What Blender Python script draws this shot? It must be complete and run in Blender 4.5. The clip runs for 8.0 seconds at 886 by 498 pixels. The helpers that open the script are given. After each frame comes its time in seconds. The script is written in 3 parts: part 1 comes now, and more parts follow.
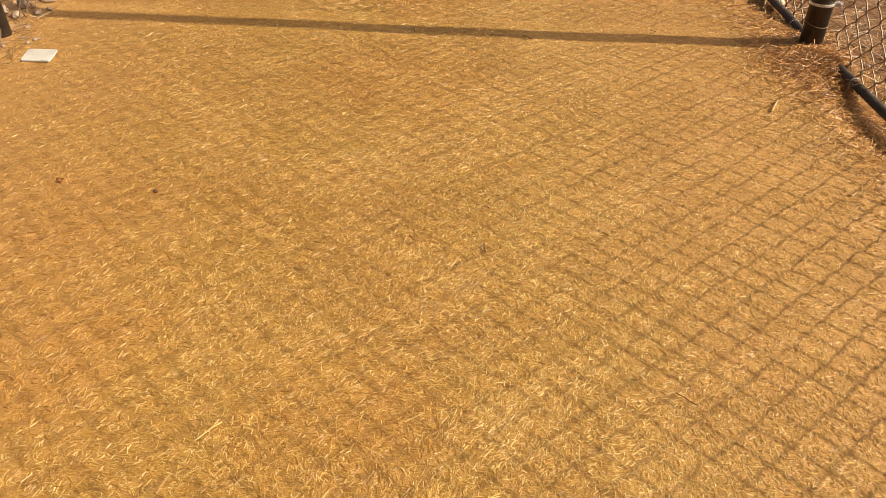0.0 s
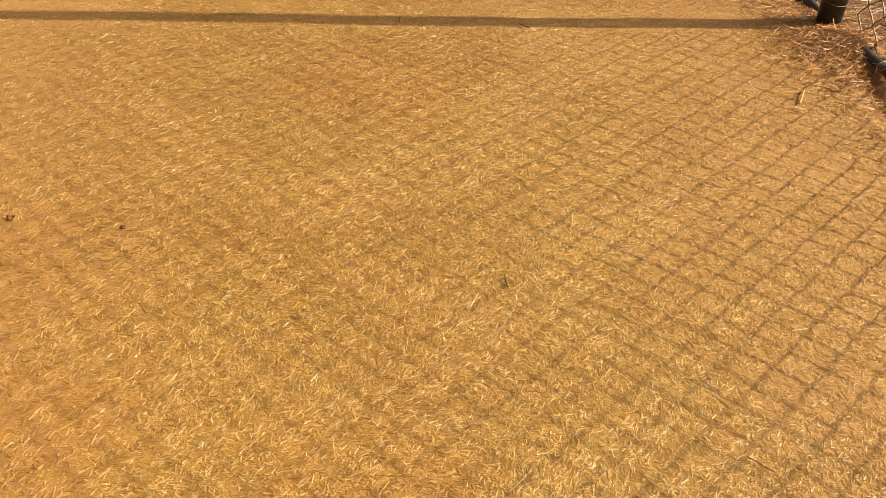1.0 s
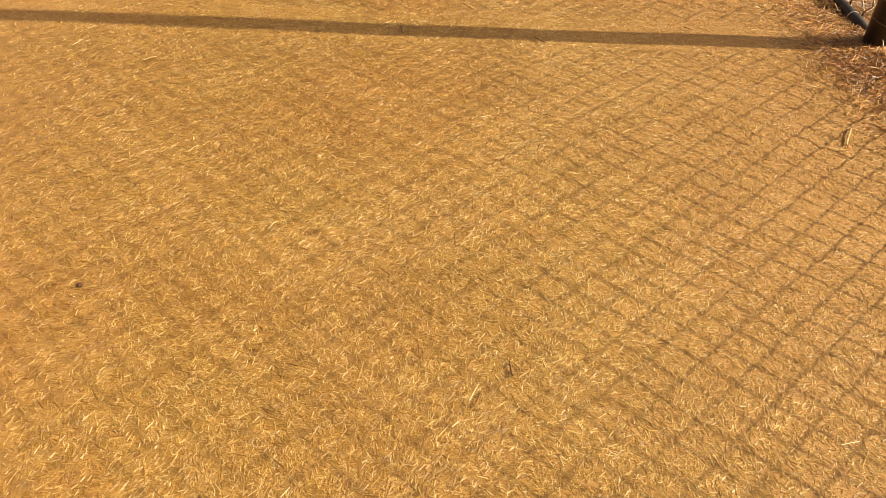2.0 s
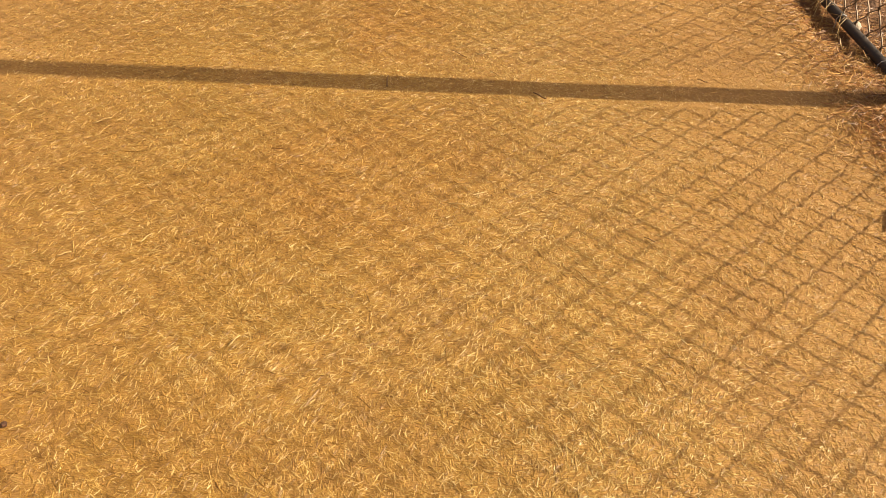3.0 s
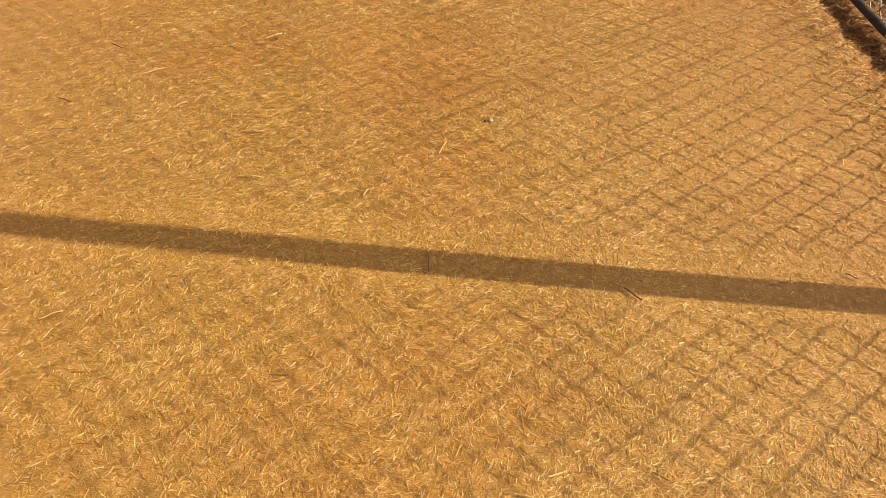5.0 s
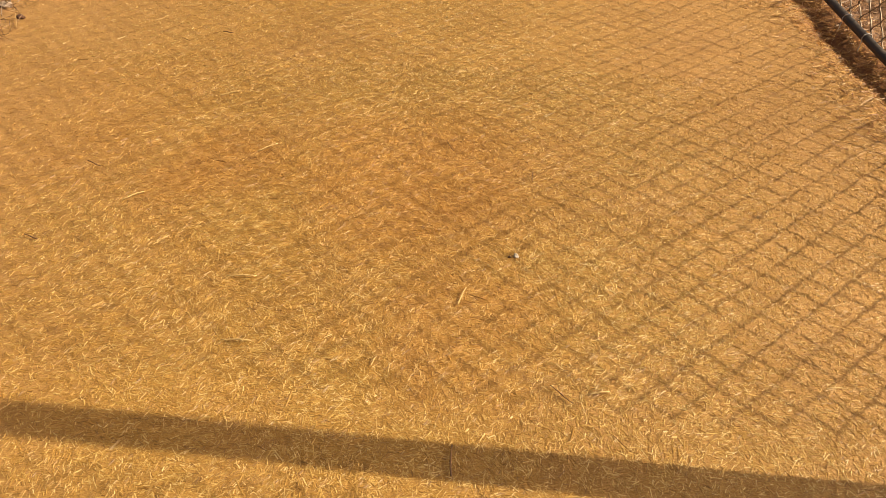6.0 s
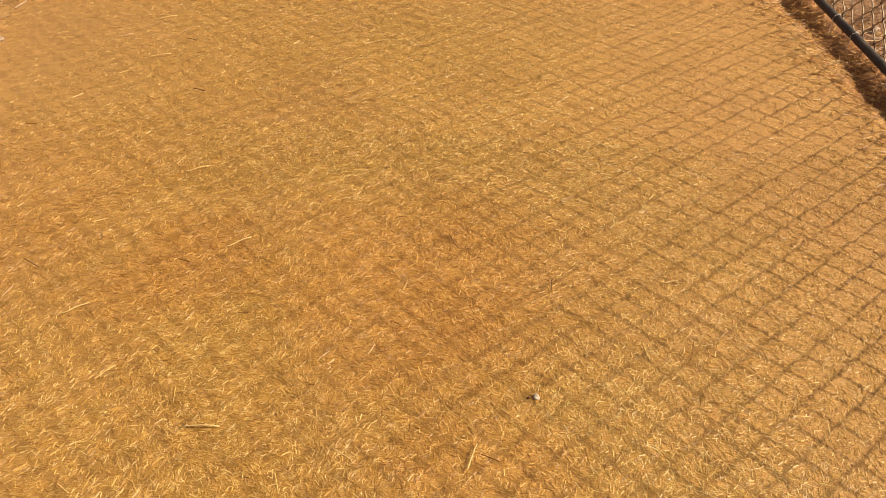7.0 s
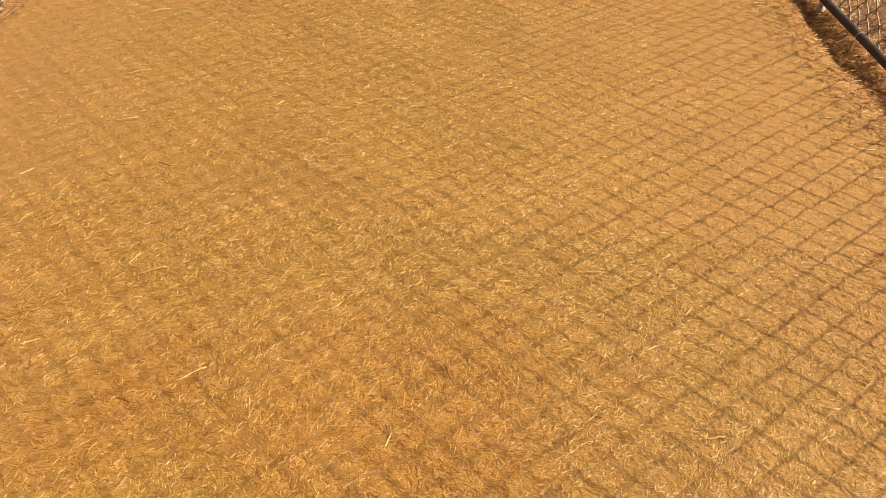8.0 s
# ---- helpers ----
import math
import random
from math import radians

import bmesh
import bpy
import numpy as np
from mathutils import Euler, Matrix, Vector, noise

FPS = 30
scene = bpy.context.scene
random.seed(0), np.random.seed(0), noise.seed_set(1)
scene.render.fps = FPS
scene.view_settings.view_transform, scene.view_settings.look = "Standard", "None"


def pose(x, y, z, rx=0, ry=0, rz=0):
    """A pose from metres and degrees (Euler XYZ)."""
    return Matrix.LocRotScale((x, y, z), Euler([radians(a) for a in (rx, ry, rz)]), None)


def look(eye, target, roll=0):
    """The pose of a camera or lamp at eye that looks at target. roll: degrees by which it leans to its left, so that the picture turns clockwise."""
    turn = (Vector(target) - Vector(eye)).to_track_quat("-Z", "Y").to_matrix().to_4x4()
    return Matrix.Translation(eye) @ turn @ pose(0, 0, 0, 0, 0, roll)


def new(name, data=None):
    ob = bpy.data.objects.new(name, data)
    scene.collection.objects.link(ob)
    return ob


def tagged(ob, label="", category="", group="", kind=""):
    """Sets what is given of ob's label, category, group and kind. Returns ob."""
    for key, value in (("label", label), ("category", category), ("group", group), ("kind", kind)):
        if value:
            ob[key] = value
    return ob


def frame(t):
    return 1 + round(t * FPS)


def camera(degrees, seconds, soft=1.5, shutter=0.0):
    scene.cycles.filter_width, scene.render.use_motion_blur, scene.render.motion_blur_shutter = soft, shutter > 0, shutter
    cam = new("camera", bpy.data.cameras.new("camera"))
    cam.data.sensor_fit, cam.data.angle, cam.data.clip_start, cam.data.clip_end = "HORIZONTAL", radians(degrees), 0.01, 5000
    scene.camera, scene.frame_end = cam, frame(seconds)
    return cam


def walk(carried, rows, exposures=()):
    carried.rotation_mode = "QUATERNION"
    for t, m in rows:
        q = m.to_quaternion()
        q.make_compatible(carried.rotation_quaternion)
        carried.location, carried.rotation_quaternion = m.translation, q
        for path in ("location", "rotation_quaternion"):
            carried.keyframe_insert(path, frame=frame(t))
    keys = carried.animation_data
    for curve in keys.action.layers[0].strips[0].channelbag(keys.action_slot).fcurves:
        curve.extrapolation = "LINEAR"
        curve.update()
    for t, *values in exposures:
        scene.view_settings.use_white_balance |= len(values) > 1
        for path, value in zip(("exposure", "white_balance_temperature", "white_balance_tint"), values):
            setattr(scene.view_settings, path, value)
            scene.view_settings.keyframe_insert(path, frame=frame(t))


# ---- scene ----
cam = camera(61.1, 8.0, 0.74)
PATH = [
    (0, (-0.837, -2.338, 0.942), (-1.03, -0.775, -0.29), -0.4),
    (0.3, (-0.854, -2.282, 0.933), (-1.038, -0.718, -0.3), -0.3),
    (0.5, (-0.883, -2.23, 0.929), (-1.025, -0.693, -0.343), 0.2),
    (0.8, (-0.925, -2.155, 0.927), (-1.036, -0.61, -0.339), -0.6),
    (1, (-0.939, -2.127, 0.917), (-1.052, -0.603, -0.374), -1.1),
    (1.3, (-0.949, -2.076, 0.923), (-1.028, -0.603, -0.427), 0.0),
    (1.5, (-0.953, -2.029, 0.927), (-1.036, -0.574, -0.443), 0.3),
    (1.7, (-0.941, -1.964, 0.93), (-1.064, -0.492, -0.419), -0.5),
    (2.8, (-0.95, -1.661, 0.951), (-1.072, -0.22, -0.43), 0.1),
    (3, (-0.959, -1.593, 0.954), (-1.066, -0.139, -0.415), 0.0),
    (3.3, (-0.997, -1.501, 0.964), (-1.086, 0.01, -0.344), -0.4),
    (3.5, (-1.017, -1.47, 0.953), (-1.076, 0.045, -0.351), 0.1),
    (3.8, (-1.023, -1.388, 0.957), (-1.116, 0.095, -0.382), -0.7),
    (4, (-1.025, -1.315, 0.96), (-1.131, 0.169, -0.377), -0.9),
    (4.3, (-1.021, -1.195, 0.968), (-1.141, 0.301, -0.354), 0.3),
    (4.5, (-1.032, -1.149, 0.952), (-1.182, 0.348, -0.366), 0.9),
    (4.7, (-1.041, -1.088, 0.948), (-1.21, 0.386, -0.393), 1.0),
    (5.8, (-1.139, -0.741, 0.985), (-1.317, 0.725, -0.364), -1.4),
    (6, (-1.133, -0.658, 0.996), (-1.33, 0.849, -0.304), -0.9),
    (6.3, (-1.133, -0.567, 0.99), (-1.368, 0.976, -0.26), -0.1),
    (6.5, (-1.146, -0.516, 0.983), (-1.384, 1.005, -0.294), 0.0),
    (6.8, (-1.178, -0.392, 0.992), (-1.401, 1.1, -0.321), -0.4),
    (7, (-1.199, -0.317, 0.992), (-1.371, 1.202, -0.297), -0.1),
    (7.3, (-1.233, -0.233, 0.987), (-1.381, 1.29, -0.301), -1.7),
    (7.5, (-1.226, -0.156, 0.985), (-1.371, 1.344, -0.33), -1.8),
    (7.8, (-1.207, -0.025, 0.992), (-1.399, 1.482, -0.309), -1.3),
    (8, (-1.201, 0.035, 0.989), (-1.415, 1.557, -0.291), -0.9),
]
EXPOSURES = [(0.0, 0.54, 7850, 7.5), (1.7, 0.54, 7900, 7.5), (3.5, 0.49, 8080, 9), (8.0, 0.47, 8120, 9)]
walk(cam, [(t, look(eye, target, roll)) for t, eye, target, roll in PATH], EXPOSURES)

# ---- light ----
SUN_EL = radians(41.0)
world = bpy.data.worlds.new("world")
scene.world = world
world.use_nodes = True
wn = world.node_tree
sky = wn.nodes.new("ShaderNodeTexSky")
sky.sky_type = "NISHITA"
sky.sun_disc = False
sky.sun_elevation = SUN_EL
sky.sun_rotation = radians(90)
sky.air_density, sky.dust_density, sky.ozone_density = 0.5, 7.0, 0.2
wn.links.new(sky.outputs[0], wn.nodes["Background"].inputs[0])
wn.nodes["Background"].inputs[1].default_value = 0.107
lamp = bpy.data.lights.new("sun", "SUN")
lamp.energy, lamp.angle, lamp.color = 4.05, radians(0.42), (1.0, 0.94, 0.83)
sun = new("sun", lamp)
sun.matrix_world = look((8 * math.cos(SUN_EL), 0, 8 * math.sin(SUN_EL)), (0, 0, 0))


# ---- materials ----
# the two fence lines: x where y is 0, and the slope
FENCE_X, FENCE_SLOPE = 0.034, -0.112
LEFT_X, LEFT_SLOPE = -2.548, -0.205


class Mat:
    """A small node builder round one Principled BSDF."""

    def __init__(self, name):
        self.m = bpy.data.materials.new(name)
        self.m.use_nodes = True
        self.t = self.m.node_tree
        self.b = self.t.nodes["Principled BSDF"]

    def node(self, kind, **inputs):
        n = self.t.nodes.new(kind)
        for k, v in inputs.items():
            n.inputs[k.replace("_", " ")].default_value = v
        return n

    def link(self, a, b):
        self.t.links.new(a, b)

    def coords(self, scale=(1, 1, 1), rot=(0, 0, 0)):
        c = self.t.nodes.new("ShaderNodeTexCoord")
        mp = self.t.nodes.new("ShaderNodeMapping")
        mp.inputs["Scale"].default_value = scale
        mp.inputs["Rotation"].default_value = rot
        self.link(c.outputs["Object"], mp.inputs["Vector"])
        return mp.outputs[0]

    def noise(self, vec, scale, detail=4.0, rough=0.6):
        n = self.node("ShaderNodeTexNoise", Scale=scale, Detail=detail, Roughness=rough)
        self.link(vec, n.inputs["Vector"])
        return n.outputs[0]

    def ramp(self, fac, stops):
        r = self.t.nodes.new("ShaderNodeValToRGB")
        e = r.color_ramp.elements
        while len(e) < len(stops):
            e.new(0.5)
        for el, (p, c) in zip(e, stops):
            el.position = p
            el.color = (*c, 1) if len(c) == 3 else c
        self.link(fac, r.inputs[0])
        return r.outputs[0]

    def mix(self, fac, a, b, how="MIX"):
        n = self.t.nodes.new("ShaderNodeMix")
        n.data_type, n.blend_type = "RGBA", how
        for v, s in ((fac, n.inputs[0]), (a, n.inputs[6]), (b, n.inputs[7])):
            if hasattr(v, "is_output"):
                self.link(v, s)
            else:
                s.default_value = v if not isinstance(v, tuple) else (*v, 1)
        return n.outputs[2]

    def bump(self, height, strength=0.5, dist=0.003):
        n = self.node("ShaderNodeBump", Strength=strength, Distance=dist)
        self.link(height, n.inputs["Height"])
        self.link(n.outputs[0], self.b.inputs["Normal"])

    def math(self, op, a, b=0.0):
        n = self.t.nodes.new("ShaderNodeMath")
        n.operation = op
        for val, s in ((a, n.inputs[0]), (b, n.inputs[1])):
            if hasattr(val, "is_output"):
                self.link(val, s)
            else:
                s.default_value = val
        return n.outputs[0]

    def span(self, v, lo, hi):
        """0 below lo, 1 above hi."""
        n = self.node("ShaderNodeMapRange")
        n.interpolation_type = "SMOOTHSTEP"
        self.link(v, n.inputs[0])
        n.inputs[1].default_value, n.inputs[2].default_value = lo, hi
        return n.outputs[0]

    def worn(self, v):
        """How far the redder soil of the trodden patches shows, 0 to 1."""
        wob = self.math("MULTIPLY", self.math("SUBTRACT", self.noise(v, 6, 4), 0.5), 0.34)
        total = None
        for cx, cy, r, much in WORN:
            n = self.t.nodes.new("ShaderNodeVectorMath")
            n.operation = "DISTANCE"
            self.link(v, n.inputs[0])
            n.inputs[1].default_value = (cx, cy, 0)
            near = self.math("MULTIPLY", self.math("SUBTRACT", 1.0, self.span(self.math("ADD", n.outputs["Value"], wob), 0.25 * r, 1.25 * r)), much)
            total = near if total is None else self.math("MAXIMUM", total, near)
        return total

    def color(self, c):
        if hasattr(c, "is_output"):
            self.link(c, self.b.inputs["Base Color"])
        else:
            self.b.inputs["Base Color"].default_value = (*c, 1)

    def rough(self, r, metal=0.0):
        if hasattr(r, "is_output"):
            self.link(r, self.b.inputs["Roughness"])
        else:
            self.b.inputs["Roughness"].default_value = r
        self.b.inputs["Metallic"].default_value = metal


# trodden patches where less straw lies on redder soil: x, y, radius, how bare
WORN = ((-1.18, -0.36, 0.34, 0.55), (-1.37, 0.76, 0.38, 1.0), (-1.83, 0.74, 0.22, 0.9), (-1.07, -1.58, 0.18, 0.45), (-1.22, 0.29, 0.22, 0.8), (-1.90, -1.20, 0.32, 0.7), (-1.62, -1.52, 0.20, 0.8), (-2.30, 0.9, 0.4, 0.6))


def ground_material():
    k = Mat("mulched_soil")
    v = k.coords()
    fib1 = k.noise(k.coords((1, 7, 1), (0, 0, 0.5)), 75, 3)
    fib2 = k.noise(k.coords((7, 1, 1), (0, 0, 0.3)), 75, 3)
    fine = k.noise(v, 240, 3)
    fib = k.mix(0.5, fib1, fib2, "LIGHTEN")
    chaff = k.ramp(fib, [(0.38, GROUND_DARK), (0.55, GROUND_MID), (0.72, GROUND_LIGHT)])
    soil = k.ramp(k.noise(v, 30, 6), [(0.3, (0.22, 0.10, 0.032)), (0.7, (0.44, 0.235, 0.075))])
    patch = k.ramp(k.noise(v, 2.4, 4), [(0.45, (0, 0, 0)), (0.68, (1, 1, 1))])
    c = k.mix(patch, chaff, k.mix(0.55, chaff, soil))
    c = k.mix(k.ramp(fine, [(0.3, (0, 0, 0)), (0.7, (0.5, 0.5, 0.5))]), c, k.mix(0.6, c, (0.5, 0.5, 0.5), "MULTIPLY"))
    red = k.ramp(k.noise(v, 40, 5), [(0.3, (0.25, 0.095, 0.022)), (0.7, (0.47, 0.22, 0.06))])
    c = k.mix(k.math("MULTIPLY", k.worn(v), 0.7), c, k.mix(0.45, chaff, red))
    # bare soil outside the two fences, and the washed-out gully under the rail
    sep = k.t.nodes.new("ShaderNodeSeparateXYZ")
    k.link(v, sep.inputs[0])
    sx, sy = sep.outputs[0], sep.outputs[1]
    wob = k.math("MULTIPLY", k.math("SUBTRACT", k.noise(v, 14, 5), 0.5), 0.16)
    right = k.math("ADD", k.math("SUBTRACT", k.math("ADD", sx, k.math("MULTIPLY", sy, -FENCE_SLOPE)), FENCE_X), k.math("MULTIPLY", k.math("MINIMUM", sy, 0.0), 0.04))
    right = k.math("ADD", right, wob)
    left = k.math("ADD", k.math("SUBTRACT", LEFT_X, k.math("ADD", sx, k.math("MULTIPLY", sy, -LEFT_SLOPE))), k.math("MULTIPLY", wob, 2.0))
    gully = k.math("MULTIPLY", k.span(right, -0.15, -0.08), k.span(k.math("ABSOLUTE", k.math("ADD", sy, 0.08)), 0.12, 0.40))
    dust = k.ramp(k.noise(v, 55, 6), [(0.3, (0.325, 0.162, 0.050)), (0.7, (0.50, 0.268, 0.096))])
    c = k.mix(k.math("MULTIPLY", k.span(right, -1.25, -0.45), 0.5), c, dust)
    earth = k.ramp(k.noise(v, 48, 6), [(0.3, (0.25, 0.125, 0.042)), (0.7, (0.41, 0.225, 0.076))])
    c = k.mix(k.math("MULTIPLY", k.span(left, -1.10, -0.20), 0.65), c, earth)
    # orange-red gully soil, its colours darkened so the rail's shade reads dark
    shaded_crumb = k.ramp(k.noise(v, 70, 6, 0.7), [(0.3, (0.07, 0.021, 0.006)), (0.5, (0.20, 0.070, 0.018)), (0.72, (0.42, 0.205, 0.058))])
    c = k.mix(k.math("MULTIPLY", gully, 0.85), c, shaded_crumb)
    bare = k.ramp(k.noise(v, 16, 8), [(0.3, (0.085, 0.034, 0.012)), (0.50, (0.175, 0.079, 0.028)), (0.74, (0.31, 0.172, 0.072))])
    stony = k.ramp(k.noise(v, 22, 8), [(0.3, (0.20, 0.09, 0.035)), (0.52, (0.36, 0.20, 0.085)), (0.74, (0.52, 0.36, 0.20))])
    c = k.mix(k.span(right, 0.02, 0.16), c, bare)
    c = k.mix(k.span(left, -0.12, 0.10), c, stony)
    k.color(c)
    k.rough(0.7)
    k.bump(k.mix(0.4, fib, fine), 0.8, 0.006)
    return k.m


def straw_material(name, stops, tint=(0.84, 0.62, 0.36), rough=0.42):
    k = Mat(name)
    k.b.inputs["IOR"].default_value = 1.55
    g = k.t.nodes.new("ShaderNodeNewGeometry")
    base = k.ramp(g.outputs["Random Per Island"], stops)
    v = k.coords()
    big = k.ramp(k.noise(v, 2.4, 4), [(0.40, (0, 0, 0)), (0.62, (1, 1, 1))])
    mid = k.ramp(k.noise(v, 9.0, 3), [(0.35, (0.91, 0.90, 0.87)), (0.65, (1, 1, 1))])
    c = k.mix(big, base, k.mix(0.26, base, tint, "MULTIPLY"))
    c = k.mix(1.0, c, mid, "MULTIPLY")
    c = k.mix(k.math("MULTIPLY", k.worn(v), 0.85), c, k.mix(1.0, c, (0.93, 0.76, 0.58), "MULTIPLY"))
    # straw grows darker and browner with distance from the railed fence
    sep = k.t.nodes.new("ShaderNodeSeparateXYZ")
    k.link(v, sep.inputs[0])
    side = k.math("MULTIPLY", k.math("ADD", sep.outputs[0], k.math("MULTIPLY", sep.outputs[1], 0.16)), -1.0)
    c = k.mix(k.span(side, 0.55, 1.75), c, k.mix(1.0, c, (0.84, 0.79, 0.70), "MULTIPLY"))
    # reddish dust on the straw of the trodden strip by the fence
    c = k.mix(k.span(k.math("MULTIPLY", side, -1.0), -0.95, -0.25), c, k.mix(1.0, c, (1.0, 0.925, 0.89), "MULTIPLY"))
    streak = k.ramp(k.noise(v, 420, 2), [(0.3, (0.8, 0.78, 0.74)), (0.7, (1, 1, 1))])
    c = k.mix(0.8, c, streak, "MULTIPLY")
    k.color(c)
    k.rough(rough)
    return k.m


def speckled(name, a, b, scale=60, rough=0.7, metal=0.0, bump=0.4, dist=0.002):
    k = Mat(name)
    v = k.coords()
    n1 = k.noise(v, scale, 6)
    n2 = k.noise(v, scale * 6, 3)
    c = k.ramp(n1, [(0.35, a), (0.65, b)])
    c = k.mix(0.35, c, k.ramp(n2, [(0.3, (0.6, 0.6, 0.6)), (0.7, (1, 1, 1))]), "MULTIPLY")
    k.color(c)
    k.rough(k.ramp(n1, [(0.3, (rough * 0.8,) * 3), (0.7, (min(1, rough * 1.2),) * 3)]), metal)
    if bump:
        k.bump(n2, bump, dist)
    return k.m


GROUND_DARK, GROUND_MID, GROUND_LIGHT = (0.28, 0.130, 0.029), (0.41, 0.217, 0.048), (0.55, 0.322, 0.088)
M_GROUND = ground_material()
M_STRAW = straw_material("chopped_straw", [(0.0, (0.27, 0.132, 0.030)), (0.28, (0.41, 0.228, 0.050)), (0.70, (0.555, 0.338, 0.092)), (0.88, (0.70, 0.485, 0.175)), (1.0, (0.85, 0.66, 0.33))])
M_PALE = straw_material("pale_straw", [(0.0, (0.52, 0.33, 0.10)), (0.5, (0.68, 0.48, 0.18)), (1.0, (0.86, 0.70, 0.38))])
# orange-brown straw, with the shade at the fence foot darkened into its colours
M_SHADED_STRAW = straw_material("loose_straw", [(0.0, (0.19, 0.066, 0.015)), (0.55, (0.42, 0.190, 0.043)), (1.0, (0.80, 0.50, 0.18))])
M_LITTER = straw_material("dry_grass_litter", [(0.0, (0.09, 0.040, 0.015)), (0.5, (0.21, 0.105, 0.040)), (0.85, (0.37, 0.215, 0.092)), (1.0, (0.54, 0.37, 0.19))])
M_BLACK = speckled("black_coated_steel", (0.026, 0.020, 0.018), (0.07, 0.052, 0.043), 25, 0.55, 0.0, 0.25, 0.001)
M_RAIL = speckled("dusty_black_pipe", (0.027, 0.020, 0.016), (0.072, 0.052, 0.040), 18, 0.62, 0.0, 0.3, 0.001)
M_WIRE = speckled("weathered_wire", (0.115, 0.073, 0.042), (0.31, 0.22, 0.145), 40, 0.45, 0.25, 0.2, 0.0005)
M_SILVER = speckled("galvanised_steel", (0.55, 0.53, 0.5), (0.75, 0.73, 0.7), 40, 0.38, 0.5, 0.2, 0.0005)
M_WHITE = speckled("white_plastic", (0.50, 0.48, 0.45), (0.60, 0.58, 0.55), 14, 0.45, 0.0, 0.15, 0.0006)
M_STONE = speckled("pale_stone", (0.20, 0.135, 0.09), (0.44, 0.33, 0.25), 45, 0.8, 0.0, 0.6, 0.003)
M_PEBBLE = speckled("pale_pebble", (0.34, 0.28, 0.21), (0.54, 0.46, 0.37), 90, 0.7, 0.0, 0.4, 0.001)
M_CLOD = speckled("dark_clod", (0.05, 0.02, 0.01), (0.13, 0.055, 0.025), 90, 0.8, 0.0, 0.6, 0.002)
M_LEAF = speckled("dead_leaf", (0.34, 0.125, 0.035), (0.50, 0.22, 0.065), 60, 0.6, 0.0, 0.3, 0.001)
M_RED = speckled("red_leaf", (0.35, 0.02, 0.02), (0.62, 0.05, 0.045), 60, 0.45, 0.0, 0.3, 0.001)
M_WOOD = speckled("pale_splinter", (0.48, 0.30, 0.11), (0.68, 0.48, 0.21), 120, 0.6, 0.0, 0.5, 0.001)
M_TWIG = speckled("brown_twig", (0.10, 0.045, 0.02), (0.24, 0.12, 0.05), 120, 0.75, 0.0, 0.5, 0.001)


# ---- the lie of the land ----


TUFT = (-0.092, 0.797)


def fence_x(y):
    return FENCE_X + FENCE_SLOPE * y - 0.04 * np.minimum(y, 0)


def left_x(y):
    return LEFT_X + LEFT_SLOPE * y


def ground_z(x, y):
    """The ground's height: gentle waves, a worn gully under the fence and a heap of straw at the post."""
    x, y = np.asarray(x, float), np.asarray(y, float)
    z = 0.0018 * np.sin(2.3 * x + 0.7 * y) + 0.0012 * np.sin(5.1 * y - 3.3 * x + 1.0) + 0.0009 * np.sin(11 * x + 9 * y)
    d = x - fence_x(y)
    depth = 0.028 + 0.028 * np.clip((y - 0.5) / 1.2, 0, 1) + 0.006 * np.sin(6.0 * y + 0.6)
    depth = depth * np.clip((y - 0.05) / 0.4, 0, 1) + 0.034 * np.clip(-(y + 0.16) / 0.22, 0, 1)
    wob = 0.010 * np.sin(9 * y) + 0.007 * np.sin(23 * y + 1)
    side = 1 / (1 + np.exp(-(d + 0.105 + wob) / 0.013))
    mound = np.exp(-(((d - 0.015) / 0.050) ** 2)) * np.clip(y / 0.5, 0, 1)
    z = z - depth * side * (1.12 - 0.60 * mound)
    # clods and crumbs in the gully
    z = z + side * np.clip(y / 0.3, 0, 1) * (0.006 * np.sin(31 * x + 17 * y) * np.sin(47 * y - 12 * x) + 0.004 * np.sin(83 * x + 20 * y) * np.sin(71 * y) + 0.003 * np.sin(140 * x) * np.sin(150 * y + 60 * x))
    z = z + 0.034 * np.exp(-(((x - TUFT[0] + 0.015) / 0.050) ** 2) - ((y - TUFT[1]) / 0.055) ** 2)
    z = z + 0.022 * np.exp(-((d / 0.06) ** 2)) * np.exp(-(((y + 0.12) / 0.072) ** 2))
    dl = left_x(y) - x
    z = z + 0.03 / (1 + np.exp(-(dl - 0.02) / 0.05))
    return z


def gz(x, y):
    return float(ground_z(x, y))


# ---- building helpers ----
def link_mesh(name, bm, material, parent=None, label="", smooth=False):
    me = bpy.data.meshes.new(name)
    bm.to_mesh(me)
    bm.free()
    me.materials.append(material)
    if smooth:
        for p in me.polygons:
            p.use_smooth = True
    ob = new(name, me)
    if parent is not None:
        ob.parent = parent
    if label:
        tagged(ob, label)
    return ob


def part(name, bm, material, parent, label="", smooth=False):
    return link_mesh(name, bm, material, parent, label, smooth)


def array_mesh(name, verts, quads, material, smooth=False):
    """A mesh object from numpy arrays of places and four-cornered faces."""
    me = bpy.data.meshes.new(name)
    me.vertices.add(len(verts))
    me.vertices.foreach_set("co", np.ascontiguousarray(verts, np.float32).ravel())
    n = len(quads)
    me.loops.add(4 * n)
    me.loops.foreach_set("vertex_index", np.ascontiguousarray(quads, np.int32).ravel())
    me.polygons.add(n)
    me.polygons.foreach_set("loop_start", np.arange(0, 4 * n, 4, dtype=np.int32))
    me.polygons.foreach_set("use_smooth", np.full(n, smooth))
    me.update(calc_edges=True)
    me.materials.append(material)
    return new(name, me)


